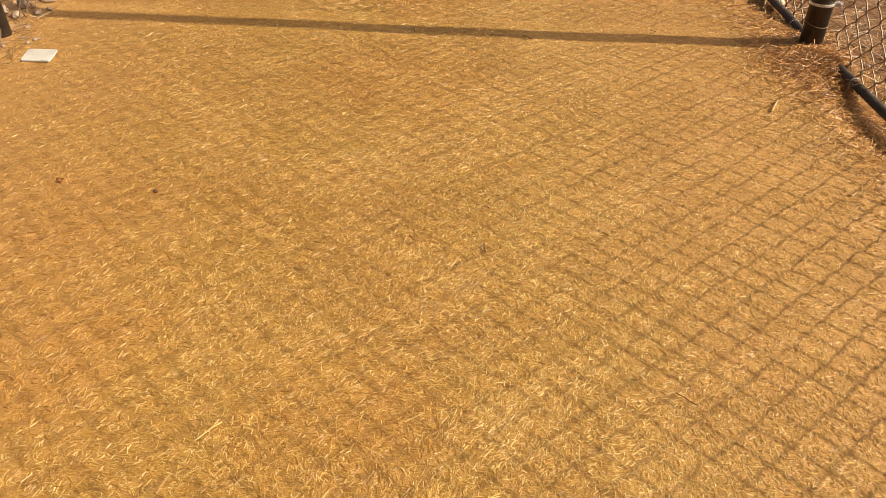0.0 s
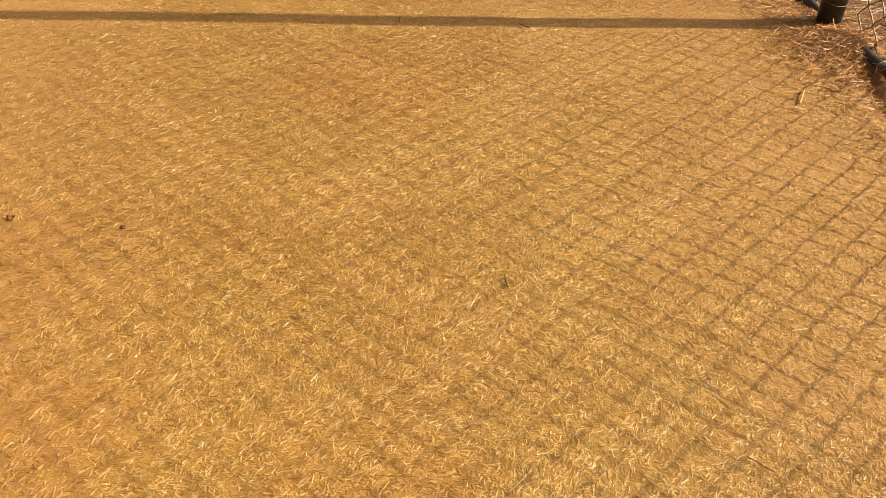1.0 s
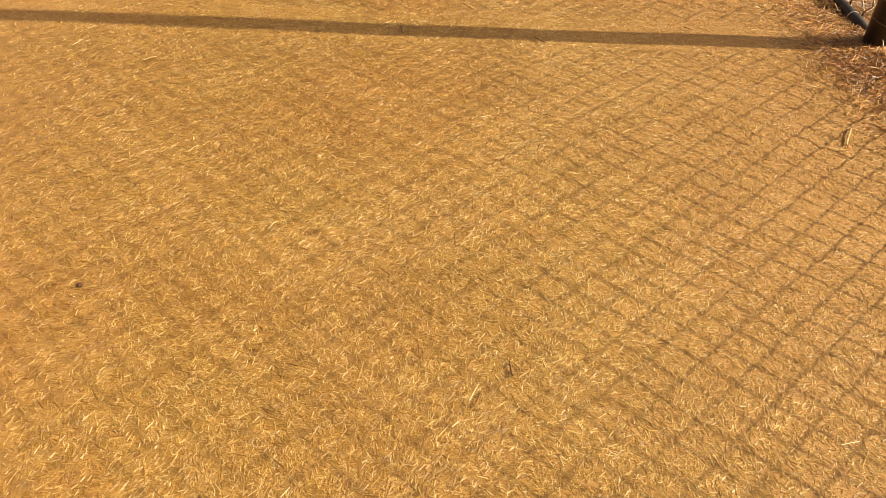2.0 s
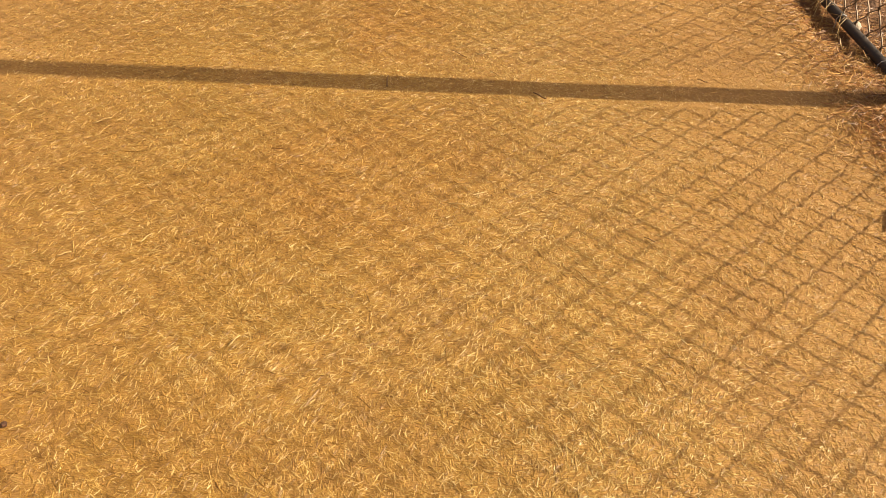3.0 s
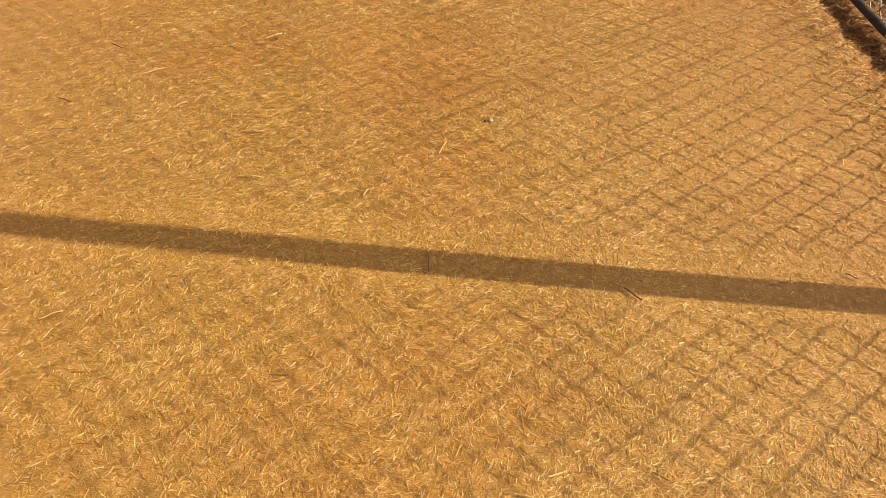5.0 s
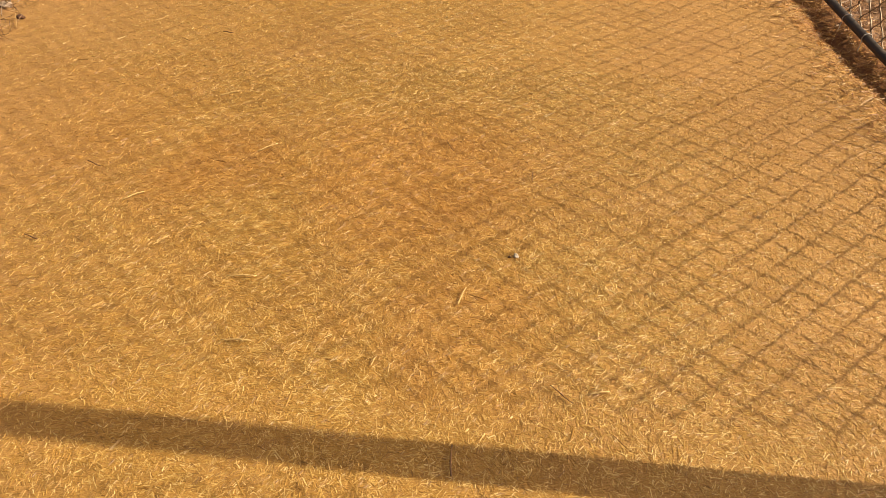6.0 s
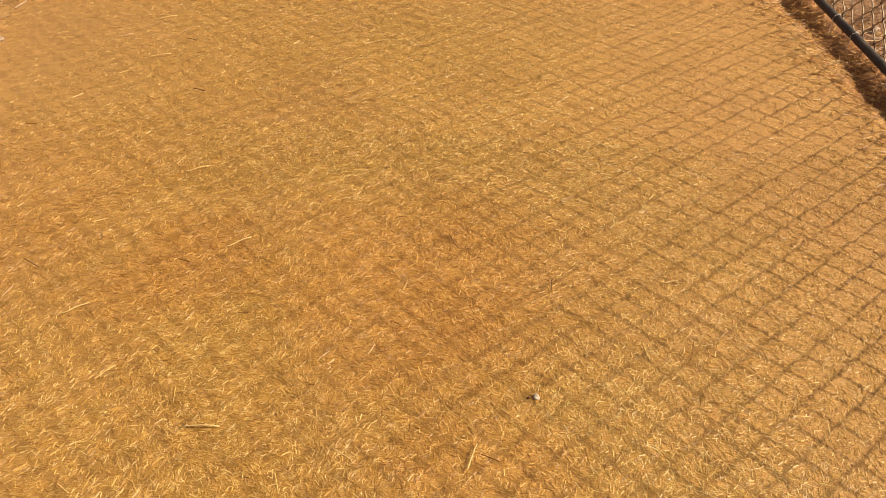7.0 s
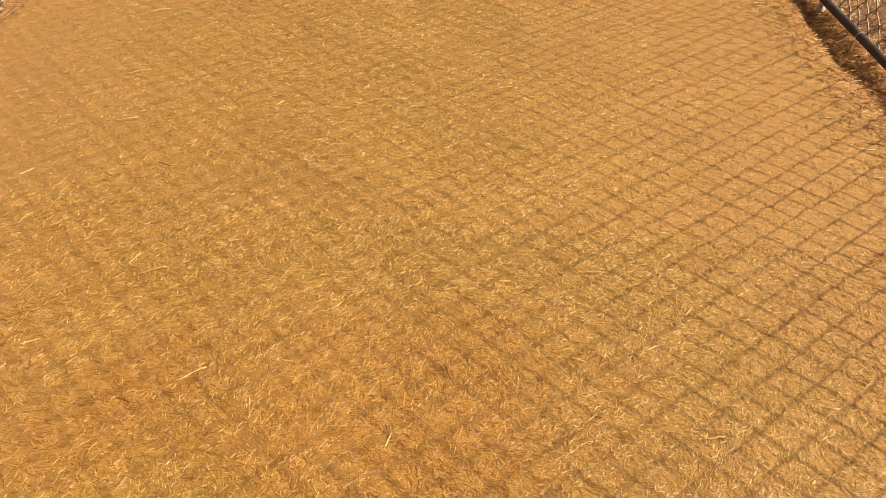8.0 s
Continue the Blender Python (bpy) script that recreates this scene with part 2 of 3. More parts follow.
def tube(bm, pts, r, sides=8, caps=True):
    """A round tube along the points; r is one radius or one for each point."""
    pts = [Vector(p) for p in pts]
    rs = r if isinstance(r, (list, tuple)) else [r] * len(pts)
    rings = []
    for i, p in enumerate(pts):
        d = (pts[min(i + 1, len(pts) - 1)] - pts[max(i - 1, 0)]).normalized()
        up = Vector((0, 0, 1)) if abs(d.z) < 0.9 else Vector((1, 0, 0))
        a = d.cross(up).normalized()
        b = d.cross(a).normalized()
        rings.append([bm.verts.new(p + rs[i] * (math.cos(q) * a + math.sin(q) * b)) for q in [2 * math.pi * j / sides for j in range(sides)]])
    for u, w in zip(rings, rings[1:]):
        for j in range(sides):
            bm.faces.new((u[j], u[(j + 1) % sides], w[(j + 1) % sides], w[j]))
    if caps:
        bm.faces.new(rings[0])
        bm.faces.new(rings[-1][::-1])
    bmesh.ops.recalc_face_normals(bm, faces=bm.faces)
    return bm


def lathe(bm, profile, centre=(0, 0, 0), sides=28):
    """A turned shape about the vertical: profile of (radius, height)."""
    rings = []
    for r, z in profile:
        rings.append([bm.verts.new((centre[0] + r * math.cos(2 * math.pi * j / sides), centre[1] + r * math.sin(2 * math.pi * j / sides), centre[2] + z)) for j in range(sides)])
    for u, w in zip(rings, rings[1:]):
        for j in range(sides):
            bm.faces.new((u[j], u[(j + 1) % sides], w[(j + 1) % sides], w[j]))
    bm.faces.new(rings[0][::-1])
    bm.faces.new(rings[-1])
    bmesh.ops.recalc_face_normals(bm, faces=bm.faces)
    return bm


# ---- ground ----
def spread(lo, hi, step, far):
    mid = np.arange(lo, hi + step / 2, step)
    out, s, p = [], step, hi
    while p < far:
        s *= 1.35
        p += s
        out.append(p)
    out = np.array(out)
    return np.concatenate([(lo - (out - hi))[::-1], mid, out])


gx, gy = spread(-3.4, 0.9, 0.022, 900), spread(-2.6, 4.2, 0.026, 900)
GX, GY = np.meshgrid(gx, gy, indexing="ij")
fade = np.exp(-np.maximum(0, np.hypot(GX + 1.2, GY - 0.8) - 6) / 4)
GZ = ground_z(GX, np.clip(GY, -8, 12)) * fade
nx, ny = len(gx), len(gy)
idx = np.arange(nx * ny).reshape(nx, ny)
quads = np.stack([idx[:-1, :-1], idx[1:, :-1], idx[1:, 1:], idx[:-1, 1:]], -1).reshape(-1, 4)
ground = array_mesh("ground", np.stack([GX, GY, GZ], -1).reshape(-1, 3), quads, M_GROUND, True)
tagged(ground, "sunlit golden soil covered with chopped straw between fences", "ground", kind="structure")


# ---- straw ----
def strands(name, x, y, length, width, heading, pitch, lift, bend, material, height=0.35, curved=True):
    """Many ridged, slightly bent stalks lying on the ground at x, y."""
    n = len(x)
    z = ground_z(x, y) + lift
    d = np.stack([np.cos(heading) * np.cos(pitch), np.sin(heading) * np.cos(pitch), np.sin(pitch)], -1)
    s = np.stack([-np.sin(heading), np.cos(heading), np.zeros(n)], -1)
    roll = np.random.uniform(-0.6, 0.6, n)
    u = np.cross(d, s)
    s, u = s * np.cos(roll)[:, None] + u * np.sin(roll)[:, None], u * np.cos(roll)[:, None] - s * np.sin(roll)[:, None]
    c = np.stack([x, y, z + np.abs(np.sin(pitch)) * length * 0.4], -1)
    rows = []
    stops = ((-0.5, 0.75), (0.05, 1.0), (0.5, 0.6)) if curved else ((-0.5, 1.0), (0.5, 0.8))
    for f, w in stops:
        mid = c + d * (f * length)[:, None] + s * (bend * (0.25 - f * f) * 4 * length)[:, None]
        half = s * (0.5 * w * width)[:, None]
        rows += [mid - half, mid + u * (height * w * width)[:, None], mid + half]
    verts = np.stack(rows, 1).reshape(-1, 3)
    b = np.arange(n)[:, None] * 3 * len(stops)
    q = np.array([[0, 1, 4, 3], [1, 2, 5, 4], [3, 4, 7, 6], [4, 5, 8, 7]][: 2 * len(stops) - 2])
    quads = (b[:, :, None] + q[None]).reshape(-1, 4)
    return array_mesh(name, verts, quads, material)


rng = np.random.default_rng(7)


def corridor(n, y0, y1):
    y = rng.uniform(y0, y1, n)
    a, b = left_x(y), fence_x(y)
    x = a + 0.02 + (b - a - 0.10) * rng.uniform(0, 1, n)
    return x, y


def clumpy(x, y):
    """A measure from 0 to 1 of how thickly the straw lies."""
    v = np.sin(7.3 * x + 2.1 * np.sin(3.1 * y)) * np.sin(6.1 * y + 1.7 * np.sin(4.3 * x)) + 0.6 * np.sin(19 * x + 3 * np.sin(11 * y)) * np.sin(17 * y)
    return np.clip(0.5 + 0.32 * v, 0, 1)


def trodden(x, y):
    """0 to 1: how far a place lies in one of the trodden patches."""
    out = np.zeros(len(x))
    for cx, cy, r, much in WORN:
        out = np.maximum(out, much * np.clip(1.25 - np.hypot(x - cx, y - cy) / r, 0, 1))
    return out


def swirl(x, y):
    """The way in which the stalks of a place tend to lie."""
    return 0.7 + 1.3 * np.sin(3.7 * x + 1.9 * np.sin(2.9 * y)) + 1.1 * np.sin(5.3 * y + 2.3 * np.sin(4.1 * x)) + 0.5 * np.sin(13 * x + 3 * np.sin(11 * y))


def straw_layer(name, n, y0, y1, lmin, lmax, wmin, wmax, label, tilt=0.05, rise=0.0010, material=None, low=0.78):
    x, y = corridor(n, y0, y1)
    thin = np.clip((x - left_x(y) - 0.10) / 0.95, 0.15, 1)
    thin = thin * (1 - 0.28 * np.clip((x - fence_x(y) + 1.30) / 0.85, 0, 1))
    thin = thin * (1 - 0.35 * trodden(x, y)) * np.where(x < -1.70 - 0.62 * (y + 1.75), 0.3, 1)
    keep = rng.uniform(0, 1, n) < (low + (1 - low) * clumpy(x, y)) * thin
    x, y = x[keep], y[keep]
    n = len(x)
    length = lmin + (lmax - lmin) * rng.beta(1.7, 5.5, n)
    # only small bits lie on the trodden dust towards the fence
    small = 1 - 0.24 * np.clip((x - fence_x(y) + 1.30) / 0.85, 0, 1)
    length = length * small
    width = rng.uniform(wmin, wmax, n) * small
    heading = np.where(rng.uniform(0, 1, n) < 0.3, swirl(x, y) + rng.normal(0, 0.5, n), rng.uniform(0, 2 * math.pi, n))
    ob = strands(name, x, y, length, width, heading, rng.normal(0, tilt, n), rng.uniform(0.0001, rise, n), np.zeros(n), material or M_STRAW, 0.28, False)
    return tagged(ob, label, "straw", kind="stuff")


straw_layer("straw_litter", 690000, -1.86, 1.3, 0.005, 0.025, 0.0008, 0.0019, "golden chopped straw strewn thickly over the ground")
straw_layer("straw_litter", 185000, 1.3, 3.3, 0.005, 0.023, 0.0008, 0.0017, "golden chopped straw strewn over the ground further on")
straw_layer("straw_litter", 60000, -1.86, 3.3, 0.005, 0.020, 0.0011, 0.0021, "pale straw chips scattered singly over the litter", material=M_PALE)
straw_layer("straw_litter", 2600, -1.86, 3.3, 0.026, 0.058, 0.0014, 0.0024, "longer pale straw stalks scattered over the litter")
straw_layer("straw_litter", 26000, 3.3, 6.0, 0.015, 0.05, 0.002, 0.0045, "golden chopped straw strewn over the far ground")
straw_layer("straw_litter", 14000, -4.5, -1.86, 0.015, 0.05, 0.002, 0.0045, "golden chopped straw strewn over the near ground")


# loose straw heaped along the fence
def fence_straw(name, n, y0, y1, spread_x, lmax, label, centre=None, material=M_STRAW):
    y = rng.uniform(y0, y1, n) if centre is None else rng.normal(centre, (y1 - y0) / 4, n)
    x = fence_x(y) - 0.06 + rng.normal(0, spread_x, n)
    length = 0.012 + lmax * rng.beta(1.3, 2.8, n)
    ob = strands(name, x, y, length, rng.uniform(0.001, 0.0024, n), rng.uniform(0, 2 * math.pi, n), rng.normal(0, 1, n) * np.where(y > 0.3, 0.10, 0.22), rng.uniform(0.001, 1, n) * np.where(y > 0.3, 0.004, 0.010), rng.normal(0, 0.10, n), material)
    return tagged(ob, label, "straw", kind="stuff")


fence_straw("loose_straw", 9500, -1.6, 3.4, 0.11, 0.040, "loose tangled straw caught along the foot of the fence")
fence_straw("loose_straw", 10500, -1.6, 3.4, 0.09, 0.040, "brown loose straw, coloured darker for shade, along the fence foot", material=M_SHADED_STRAW)
fence_straw("loose_straw", 3800, -0.42, 0.12, 0.065, 0.045, "loose straw heaped round the foot of the fence post", centre=-0.14, material=M_SHADED_STRAW)


# a tuft of straw on a clod under the rail; its pale colour also stands in for sunlight
cx, cy = rng.normal(TUFT[0] - 0.012, 0.017, 700), rng.normal(TUFT[1], 0.022, 700)
tuft = strands("straw_tuft", cx, cy, rng.uniform(0.010, 0.032, 700), rng.uniform(0.0012, 0.0024, 700), rng.normal(-1.9, 0.7, 700), rng.normal(0.0, 0.10, 700), rng.uniform(0.0005, 0.003, 700), rng.normal(0, 0.05, 700), M_PALE)
tagged(tuft, "pale tuft of straw, coloured as if sunlit, under the rail", "straw", kind="stuff")


# dry grass and needles on the bare soil outside the fences
def litter(name, n, side, label):
    y = rng.uniform(-2.0, 4.2, n)
    off = 0.03 + rng.exponential(0.55, n)
    x = fence_x(y) + off if side > 0 else left_x(y) - off + 0.12
    length = 0.02 + 0.09 * rng.beta(1.2, 2.5, n)
    ob = strands(name, x, y, length, rng.uniform(0.0012, 0.003, n), rng.uniform(0, 2 * math.pi, n), rng.normal(0, 0.22, n), rng.uniform(0.001, 0.01, n), np.zeros(n), M_LITTER, curved=False)
    return tagged(ob, label, "dry grass", kind="stuff")


litter("dry_grass", 19000, 1, "brown dry grass and needles scattered on bare soil")
litter("dry_grass", 5000, -1, "brown dry grass scattered on pale stony soil")


# ---- fences ----
DIA = 0.0733
FENCE_TOP = 3.05
WIRE_R = 0.0024


def mesh_panel(parent, line, y0, y1, z0, z1, seed, offset, node, close):
    """Chain-link fabric between two posts: interlocked zigzag wires, a little slack and bent, one crossing at node (y, z).
    close: with rounded bends and curved legs in its lower part, which is seen from near by."""
    r = np.random.default_rng(seed)
    half = DIA / 2
    m = math.floor((node[1] - z0) / half)
    z0 = node[1] - m * half
    first = node[0] - (m % 2) * half
    y0 = first + math.ceil((y0 - first) / DIA) * DIA
    n = int((y1 - y0) / half)
    k = int((z1 - z0) / half)
    sides = 5 if close else 3
    ang = np.arange(sides) * 2 * math.pi / sides + 0.6
    # the height along the wire, in half meshes
    low = 16 if close else 0
    u = np.concatenate([np.arange(0, low, 0.25), np.arange(low, k, 0.5 if close else 1.0), [k]])
    verts, quads, base = [], [], 0
    for j in range(n):
        f = (u + j) % 2
        tri = np.where(f < 1, f, 2 - f)
        bend = 0.5 - 0.5 * np.cos(math.pi * tri)
        z = z0 + half * u
        jig = np.interp(u, np.arange(k + 1), r.normal(0, 1, k + 1) * np.where(np.arange(k + 1) < 9, 0.0032, 0.0012))
        y = y0 + half * (j + (0.72 * tri + 0.28 * bend) * 1.05 - 0.025) + jig
        x = 0.0030 * np.sin(math.pi * f)
        sag = 0.004 * np.sin(2.1 * y + 1.3 * seed) * np.sin(1.7 * z + 0.4)
        z = z + np.interp(u, np.arange(k + 1), r.normal(0, 0.0012, k + 1)) + 0.002 * np.sin(3.3 * y + seed)
        if close:
            z[0] += r.normal(-0.008, 0.007)
            x[0] += r.normal(0, 0.006)
        px = line(y) + offset + x + sag
        ring = np.stack([px[:, None] + WIRE_R * np.cos(ang)[None], y[:, None] + WIRE_R * np.sin(ang)[None], np.repeat(z[:, None], sides, 1)], -1)
        verts.append(ring.reshape(-1, 3))
        rows = len(z)
        i = base + np.arange(rows - 1)[:, None] * sides
        s = np.arange(sides)[None]
        t = (s + 1) % sides
        quads.append(np.stack([i + s, i + t, i + sides + t, i + sides + s], -1).reshape(-1, 4))
        base += sides * rows
    ob = array_mesh("chain_link_mesh", np.concatenate(verts), np.concatenate(quads), M_WIRE, True)
    ob.parent = parent
    return ob


def post_at(parent, x, y, r, top, bands):
    bm = bmesh.new()
    z0 = gz(x, y) - 0.15
    lathe(bm, [(r, z0), (r, top - 0.004), (r - 0.004, top)], (x, y, 0))
    post = part("post", bm, M_BLACK, parent, "black coated steel pipe post", True)
    bm = bmesh.new()
    lathe(bm, [(r + 0.004, top - 0.05), (r + 0.005, top), (r * 0.8, top + 0.02), (0.012, top + 0.035)], (x, y, 0))
    part("post_cap", bm, M_BLACK, post, "", True)
    for z in bands:
        bm = bmesh.new()
        t = 0.002
        lathe(bm, [(r + 0.0006, z - 0.0042), (r + t, z - 0.0038), (r + t + 0.0004, z), (r + t, z + 0.0038), (r + 0.0006, z + 0.0042)], (x, y, 0), 36)
        # ears and bolt that clamp the band
        for sx in (0.004, -0.004):
            bmesh.ops.create_cube(bm, size=1, matrix=Matrix.Translation((x + r + 0.010, y - 0.012 + sx, z)) @ Matrix.Diagonal((0.022, 0.0025, 0.012, 1)))
        tube(bm, [(x + r + 0.013, y - 0.026, z), (x + r + 0.013, y + 0.004, z)], 0.004, 6)
        part("tension_band", bm, M_SILVER, post, "bright galvanised steel band")
    # a thin tie wire wound round the foot
    bm = bmesh.new()
    q = [i / 26 * 2 * math.pi * 1.15 for i in range(27)]
    zb = bands[0] - 0.062
    tube(bm, [(x + (r + 0.002) * math.cos(a), y + (r + 0.002) * math.sin(a), zb + 0.010 * math.sin(a - 0.6) + 0.001 * a) for a in q], 0.0008, 5)
    part("tie_wire", bm, M_WIRE, post, "thin steel tie wire")
    return post


def rail(parent, name, line, y0, y1, z, r, material, wob=0.004):
    bm = bmesh.new()
    n = 24
    pts = []
    for i in range(n + 1):
        y = y0 + (y1 - y0) * i / n
        pts.append((float(line(y)) + wob * math.sin(2.2 * y), y, z + wob * math.sin(3.1 * y + 1)))
    tube(bm, pts, r, 16)
    return part(name, bm, material, parent, "black steel pipe rail", True)


def clip_wire(parent, line, y, z, r, k):
    """A short wire hooked over the rail with its ends hanging."""
    bm = bmesh.new()
    q = [(-0.2 + 0.22 * i) * math.pi for i in range(7)]
    x = float(line(y))
    rr = r + 0.002
    pts = [(x - rr * math.sin(a), y + 0.003 * i * k, z + rr * math.cos(a)) for i, a in enumerate(q[:5])]
    pts += [(x - rr * 0.95, y + 0.014 * k, z - 0.022 - 0.012 * abs(k)), (x - rr * 0.8 - 0.004, y + 0.019 * k, z - 0.045 - 0.012 * abs(k))]
    tube(bm, pts, 0.0014, 5)
    part("tie_wire", bm, M_SILVER, parent, "thin bent steel tie wire")


def fence(line, posts, top, label, rail_z, seed, ties, bands, nodes, low=True):
    root = new("chain_link_fence")
    root.location = (0, 0, 0)
    tagged(root, label, "fence")
    for y in posts:
        post_at(root, float(line(y)) - 0.012, y, 0.034, top + 0.03, bands)
    for i, (a, b) in enumerate(zip(posts, posts[1:])):
        if low:
            rail(root, "bottom_rail", line, a + 0.03, b - 0.03, rail_z, 0.0128, M_RAIL, 0.002)
        rail(root, "top_rail", line, a + 0.03, b - 0.03, top - 0.02, 0.0135, M_RAIL)
        mesh_panel(root, line, a + 0.05, b - 0.05, rail_z - 0.026, top, seed, 0.021, nodes[i], low and i < 2)
        seed += 1
    r = random.Random(seed)
    y = ties[0]
    while y < ties[1]:
        if all(abs(y - p) > 0.09 for p in posts):
            clip_wire(root, line, y, rail_z, 0.0135, r.uniform(-1, 1))
        y += r.uniform(0.12, 0.30)
    return root


POST_Y = 0.0
fence(fence_x, [POST_Y - 3.05, POST_Y, POST_Y + 3.05, POST_Y + 6.1], FENCE_TOP, "tall chain-link fence with black posts and bottom rail", 0.004, 3, (-1.2, 3.0), (0.135, 0.9, 1.7, 2.5), ((-0.5815, 0.3525), (1.990, 0.236), (4.5, 0.236)))
fence(left_x, [-0.215 - 3.05, -0.215, -0.215 + 3.05], FENCE_TOP, "chain-link fence with black posts standing in stony soil", 0.03, 11, (9, 9), (0.2, 1.0, 1.8, 2.6), ((-1.0, 0.2), (1.0, 0.2)), False)


# ---- loose things on the ground ----
def rounded_slab(name, corners, z, thick, material, label, category, bevel):
    bm = bmesh.new()
    cs = [Vector(c) for c in corners]
    mid = sum(cs, Vector((0, 0))) / len(cs)
    rim = []
    for i, c in enumerate(cs):
        a, b = (cs[i - 1] - c).normalized() * 0.009, (cs[(i + 1) % len(cs)] - c).normalized() * 0.009
        for f in (0, 0.25, 0.5, 0.75, 1):
            rim.append(c + a * (1 - f) ** 2 + b * f**2)
    rings = []
    for inset, h in ((bevel, 0), (0, bevel), (0, thick - bevel), (bevel, thick)):
        rings.append([bm.verts.new((*(p + (mid - p).normalized() * inset), z + h)) for p in rim])
    for u, w in zip(rings, rings[1:]):
        for j in range(len(u)):
            bm.faces.new((u[j], u[(j + 1) % len(u)], w[(j + 1) % len(u)], w[j]))
    bm.faces.new(rings[0][::-1])
    bm.faces.new(rings[-1])
    bmesh.ops.recalc_face_normals(bm, faces=bm.faces)
    return tagged(link_mesh(name, bm, material), label, category)


rounded_slab("marker_tile", [(-2.352, -0.385), (-2.260, -0.379), (-2.278, -0.298), (-2.372, -0.303)], gz(-2.33, -0.33) + 0.001, 0.006, M_WHITE, "flat square white tile lying on the straw", "tile", 0.0015)


def stone(x, y, size, seed, material=M_STONE, name="stone", label="small pale stone lying on the soil", squash=0.6, group=""):
    bm = bmesh.new()
    bmesh.ops.create_icosphere(bm, subdivisions=3, radius=1)
    r = random.Random(seed)
    o = Vector((r.uniform(-9, 9), r.uniform(-9, 9), r.uniform(-9, 9)))
    sx, sy = r.uniform(0.8, 1.25), r.uniform(0.7, 1.0)
    for v in bm.verts:
        k = 1 + 0.42 * noise.noise(v.co * 1.2 + o) + 0.16 * noise.noise(v.co * 3.2 + o)
        v.co = Vector((v.co.x * sx, v.co.y * sy, v.co.z * squash)) * k * size / 2
    bmesh.ops.rotate(bm, verts=bm.verts, cent=(0, 0, 0), matrix=Matrix.Rotation(r.uniform(0, 6), 3, "Z"))
    ob = link_mesh(name, bm, material, smooth=True)
    ob.location = (x, y, gz(x, y) + size * squash * 0.30)
    return tagged(ob, label, "stone" if material in (M_STONE, M_WHITE, M_PEBBLE) else "clod", group)


def twig(name, x, y, length, heading, r, material, label, category, bendy=0.1, flat=1.0):
    bm = bmesh.new()
    n = 7
    pts = []
    for i in range(n):
        f = i / (n - 1) - 0.5
        px = x + math.cos(heading) * f * length - math.sin(heading) * bendy * length * (0.25 - f * f)
        py = y + math.sin(heading) * f * length + math.cos(heading) * bendy * length * (0.25 - f * f)
        pts.append((px, py, gz(px, py) + 0.006 + r * 0.6 + 0.001 * math.sin(5 * i)))
    tube(bm, pts, [r * (1.0 - 0.4 * abs(i / (n - 1) - 0.4) - 0.1 * (i % 2)) for i in range(n)], 7)
    ob = link_mesh(name, bm, material, smooth=True)
    return tagged(ob, label, category)


def leaf(name, x, y, size, heading, material, label, lift=0.008, tilt=0.25):
    """A dry curled leaf with lobes, thickened."""
    bm = bmesh.new()
    n = 18
    rim, mid = [], []
    for i in range(n):
        a = 2 * math.pi * i / n
        r = size / 2 * (0.62 + 0.28 * abs(math.cos(2.5 * a)) + 0.1 * math.cos(a))
        rim.append(bm.verts.new((r * math.cos(a), 0.8 * r * math.sin(a), 0.18 * size * math.cos(3 * a) * 0.6)))
        mid.append(bm.verts.new((0.45 * r * math.cos(a), 0.36 * r * math.sin(a), 0.02 * size)))
    c = bm.verts.new((0, 0, 0))
    for i in range(n):
        j = (i + 1) % n
        bm.faces.new((mid[i], rim[i], rim[j], mid[j]))
        bm.faces.new((c, mid[i], mid[j]))
    bmesh.ops.solidify(bm, geom=bm.faces[:], thickness=0.0008)
    ob = link_mesh(name, bm, material, smooth=True)
    ob.matrix_world = Matrix.Translation((x, y, gz(x, y) + lift)) @ Matrix.Rotation(heading, 4, "Z") @ Matrix.Rotation(tilt, 4, "X")
    return tagged(ob, label, "leaf")


# the splinter beside the post, and other marks in the straw
twig("wood_splinter", -0.178, -0.437, 0.072, 1.15, 0.0027, M_WOOD, "pale split wood splinter lying on the straw", "splinter", 0.03)
twig("twig", -0.900, -1.133, 0.030, 1.75, 0.0017, M_TWIG, "short dark twig lying in the straw", "twig")
twig("twig", -1.211, 0.0, 0.055, 1.65, 0.0018, M_TWIG, "thin brown twig lying across the straw", "twig")
twig("twig", -0.844, -0.040, 0.040, 2.4, 0.0018, M_TWIG, "short dark twig lying in the straw", "twig")
twig("twig", -2.140, 0.711, 0.045, 2.7, 0.0016, M_TWIG, "short dark twig lying in the straw", "twig")
twig("twig", -2.145, 0.439, 0.040, 2.8, 0.0016, M_TWIG, "short dark twig lying in the straw", "twig")
twig("twig", -2.064, 1.439, 0.036, 2.9, 0.0016, M_TWIG, "short dark twig lying in the straw", "twig")
for x, y, ln, hd in ((-1.992, 0.599, 0.050, 0.75), (-1.62, 0.201, 0.055, 0.08), (-1.751, 0.822, 0.055, 0.75), (-1.231, 0.358, 0.05, 1.35), (-0.881, 0.796, 0.03, 0.3), (-1.665, 0.367, 0.06, 0.1), (-2.47, 2.33, 0.07, 0.5), (-2.34, 1.9, 0.06, 0.6)):
    twig("straw_stalk", x, y, ln, hd, 0.0014, M_WOOD, "single pale straw stalk lying on the litter", "straw", 0.05)
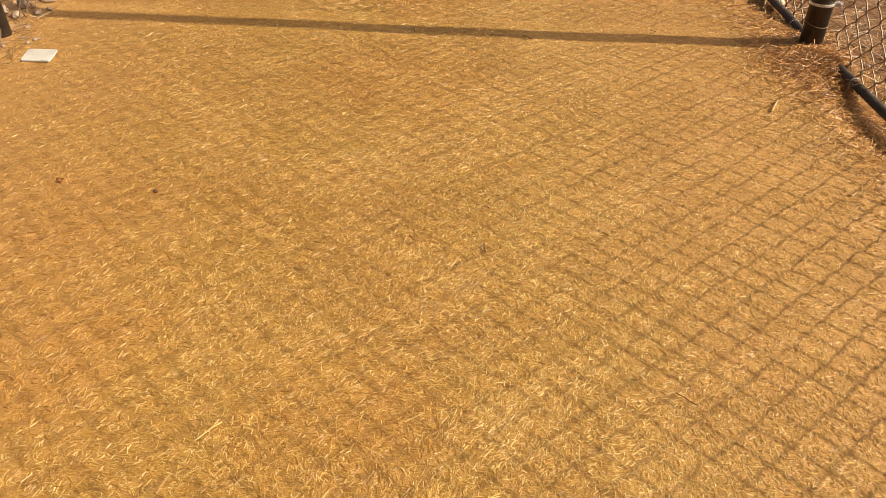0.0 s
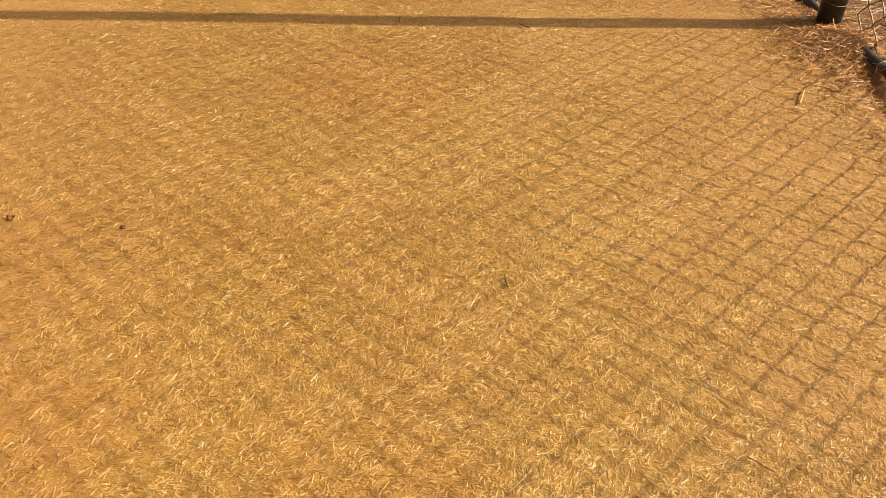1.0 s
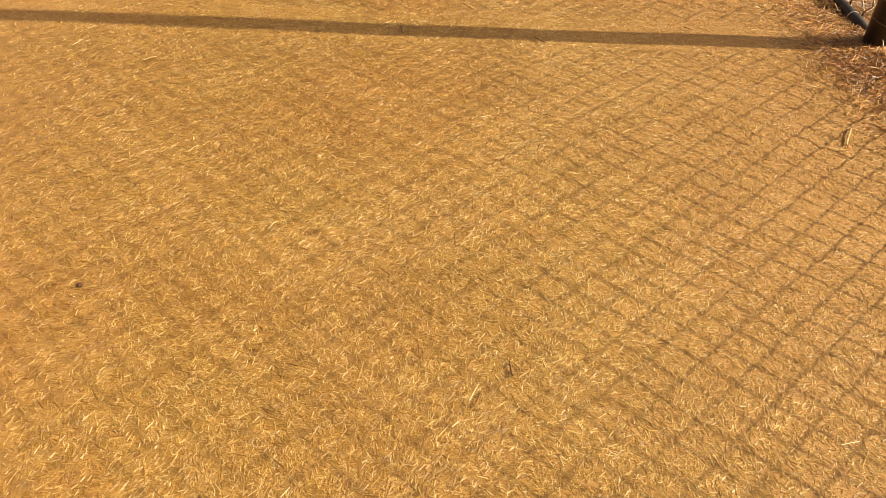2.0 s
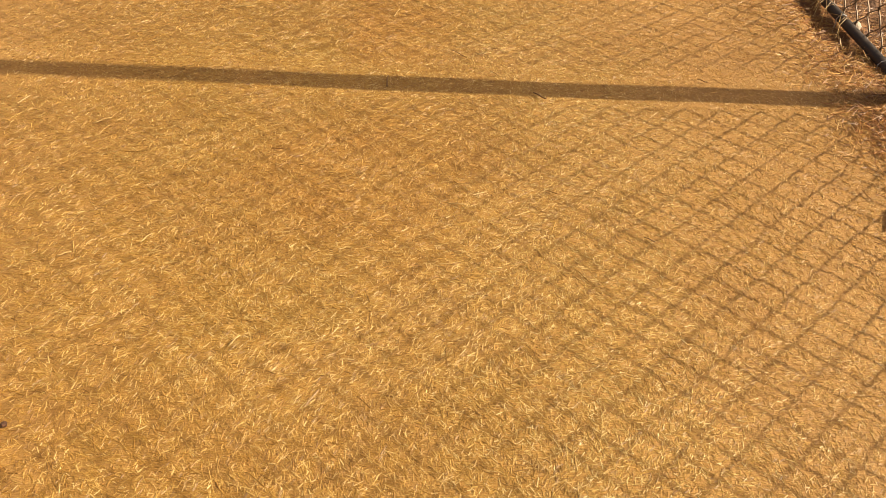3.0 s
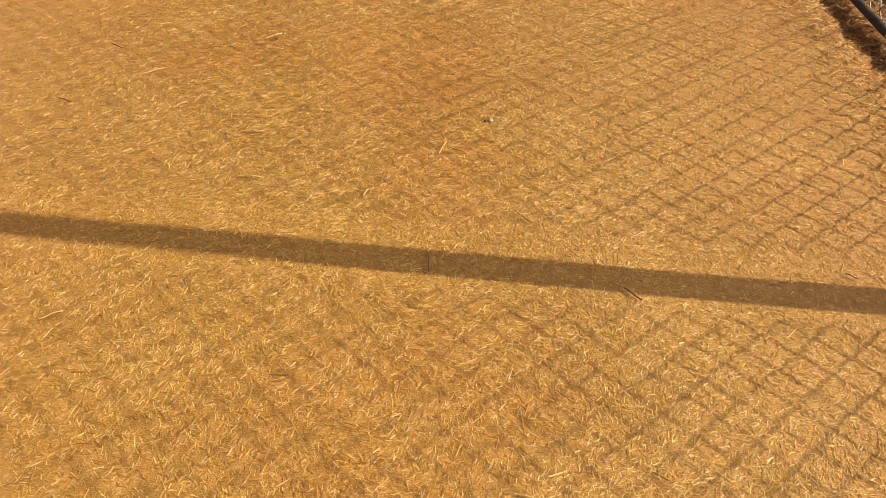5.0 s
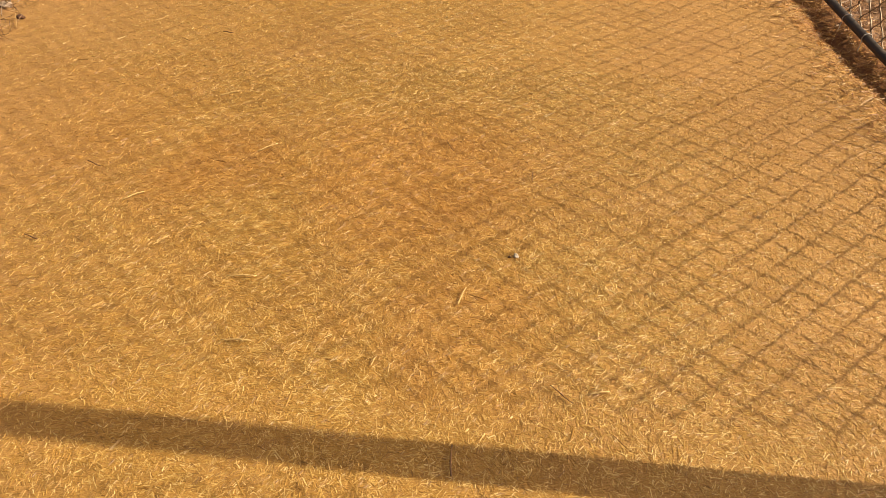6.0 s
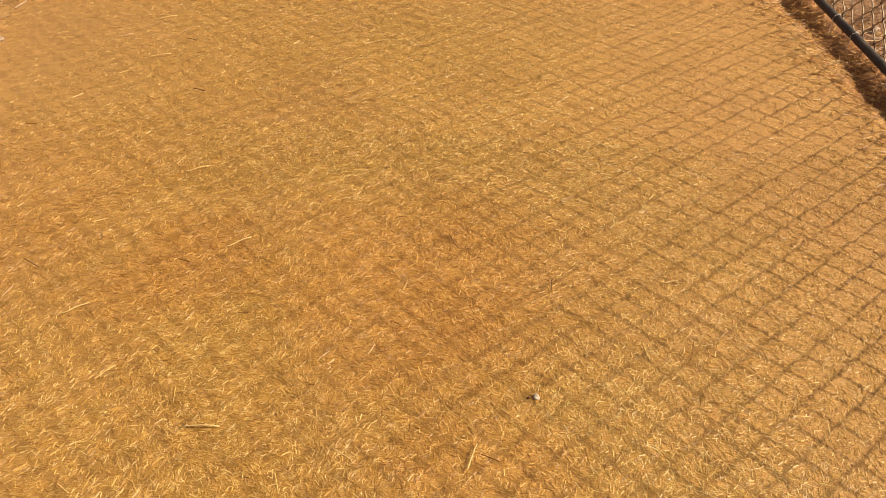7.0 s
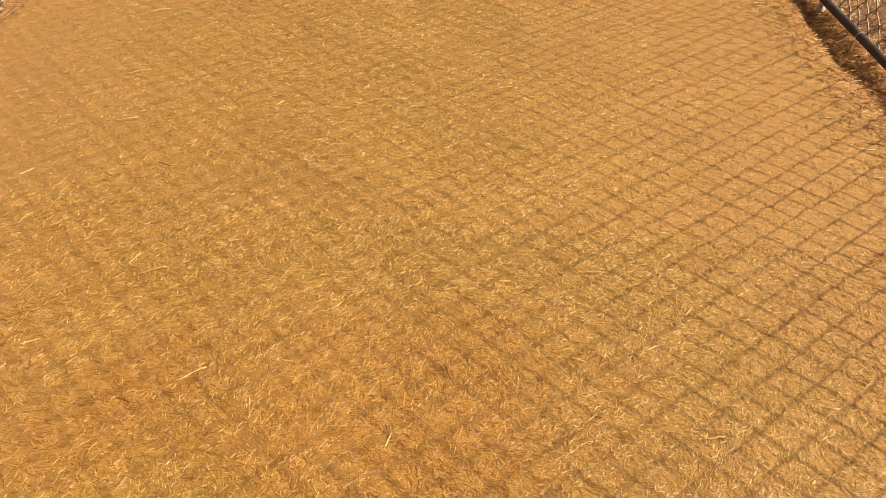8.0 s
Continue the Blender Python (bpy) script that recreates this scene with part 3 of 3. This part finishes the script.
for x, y, ln, hd in ((-2.254, 1.633, 0.060, 0.40), (-1.062, 1.172, 0.032, 0.12), (-1.93, 1.07, 0.055, 0.55), (-1.829, -0.220, 0.040, 0.7), (-1.014, -0.455, 0.042, -0.15), (-1.589, -0.598, 0.030, 1.1), (-1.356, -0.831, 0.028, 1.1), (-1.290, -1.648, 0.052, 0.95), (-0.982, 0.156, 0.036, 0.25), (-1.367, 0.183, 0.022, 1.3), (-1.802, 1.181, 0.020, 0.3), (-1.723, -0.651, 0.024, 0.5)):
    twig("straw_stalk", x, y, ln, hd, 0.0013, M_WOOD, "single pale straw stalk lying on the litter", "straw", 0.06)
for x, y, ln, hd in ((-1.110, 0.762, 0.040, 1.57), (-1.312, 0.876, 0.050, 2.05), (-1.772, 1.064, 0.022, 1.3), (-0.450, 0.054, 0.024, 2.6), (-0.547, -1.495, 0.040, 2.5), (-1.044, 0.146, 0.052, 2.4), (-0.649, -0.531, 0.022, 2.6), (-2.204, 1.751, 0.034, 2.9)):
    twig("twig", x, y, ln, hd, 0.0010, M_TWIG, "thin dark twig lying among the straw", "twig", 0.08)
stone(-1.135, 0.490, 0.010, 5, M_PEBBLE, "white_pebble", "tiny white pebble lying in the straw", 0.8)
stone(-1.148, 0.486, 0.007, 6, M_CLOD, "dark_clod", "tiny dark clod beside a white pebble", 0.8)
stone(-1.653, -1.011, 0.011, 7, M_CLOD, "dark_clod", "small dark brown clod lying in the straw", 0.7)
leaf("dead_leaf", -1.890, -0.996, 0.021, 0.4, M_LEAF, "small curled reddish brown leaf in the straw", 0.006)

# stones by the left post and along the left fence
for i, (x, y, s) in enumerate(((-2.437, -0.225, 0.016), (-2.402, -0.255, 0.018), (-2.392, -0.222, 0.017), (-2.455, -0.30, 0.013), (-2.478, -0.36, 0.014), (-2.44, -0.39, 0.012), (-2.545, -0.07, 0.040), (-2.50, -0.02, 0.035), (-2.57, 0.02, 0.055), (-2.60, -0.06, 0.05), (-2.49, 0.03, 0.022), (-2.53, 0.10, 0.045), (-2.47, -0.14, 0.016), (-2.62, 0.12, 0.05))):
    stone(x, y, s, 20 + i, group="stones along the stony fence foot")
for i, (x, y, s) in enumerate(((-2.935, 1.640, 0.058), (-2.86, 1.545, 0.040), (-2.905, 1.53, 0.05), (-2.95, 1.57, 0.05), (-2.786, 1.674, 0.030), (-3.037, 2.335, 0.045), (-3.0, 2.26, 0.03), (-3.06, 2.1, 0.05), (-2.93, 1.42, 0.035))):
    stone(x, y, s, 50 + i, group="stones along the stony fence foot")
stone(-2.771, 1.482, 0.026, 9, M_CLOD, "dark_clod", "crumbled brown clod on the bare soil", 0.6)

# beyond the fence: red leaves and pale stones
for x, y, s, h in ((0.150, 0.80, 0.05, 0.2), (0.175, 0.83, 0.04, 1.5), (0.125, 0.81, 0.045, 2.5), (0.165, 0.76, 0.04, 4.0)):
    leaf("red_leaf", x, y, s, h, M_RED, "crumpled bright red leaf on bare soil", 0.012, 0.5)
stone(0.108, -0.285, 0.024, 77, M_WHITE, "white_stone", "small whitish stone beside the fence rail", 0.8)
for i, (x, y, s) in enumerate(((0.03, 1.42, 0.06), (0.09, 1.33, 0.045), (-0.06, 1.5, 0.03), (0.16, 1.15, 0.05), (0.14, -0.15, 0.02), (0.25, 0.5, 0.03), (-0.04, 2.2, 0.035), (-0.08, 2.5, 0.04), (0.02, 2.05, 0.03), (0.2, 1.7, 0.05), (0.10, 0.25, 0.02))):
    stone(x, y, s, 80 + i, group="stones beyond the fence")
for x, y, s, label in ((0.030, 0.405, 0.034, "whitish weathered stone just outside the rail"), (-0.268, 2.640, 0.034, "pale stone lying in the gully under the rail"), (-0.190, 2.310, 0.030, "whitish weathered stone just outside the rail"), (0.010, 0.930, 0.050, "pale grey stone lying on bare soil")):
    stone(x, y, s, 120 + int(100 * s), M_PEBBLE, "pale_stone", label, 0.7)


# dry wisps that hang over the bottom rail
def rail_wisps(y0, n, seed):
    bm = bmesh.new()
    r = random.Random(seed)
    for _ in range(n):
        y = r.gauss(y0, 0.028)
        x = float(fence_x(y))
        lean, out, drop = r.gauss(0, 0.034), r.uniform(0.016, 0.040), r.uniform(0.006, 0.036)
        pts = [(x + 0.012, y - lean * 0.5, 0.012), (x - 0.004, y, 0.0205 + r.uniform(0, 0.003)), (x - out * 0.7, y + lean * 0.6, 0.012), (x - out, y + lean * 1.4, 0.004 - drop)]
        tube(bm, pts, [0.0005, 0.0007, 0.0006, 0.0004], 4)
    return tagged(link_mesh("straw_wisp", bm, M_PALE), "pale dry straw wisps caught over the bottom rail", "straw", kind="stuff")


rail_wisps(0.515, 13, 5)
rail_wisps(0.40, 4, 6)
rail_wisps(-0.30, 4, 7)
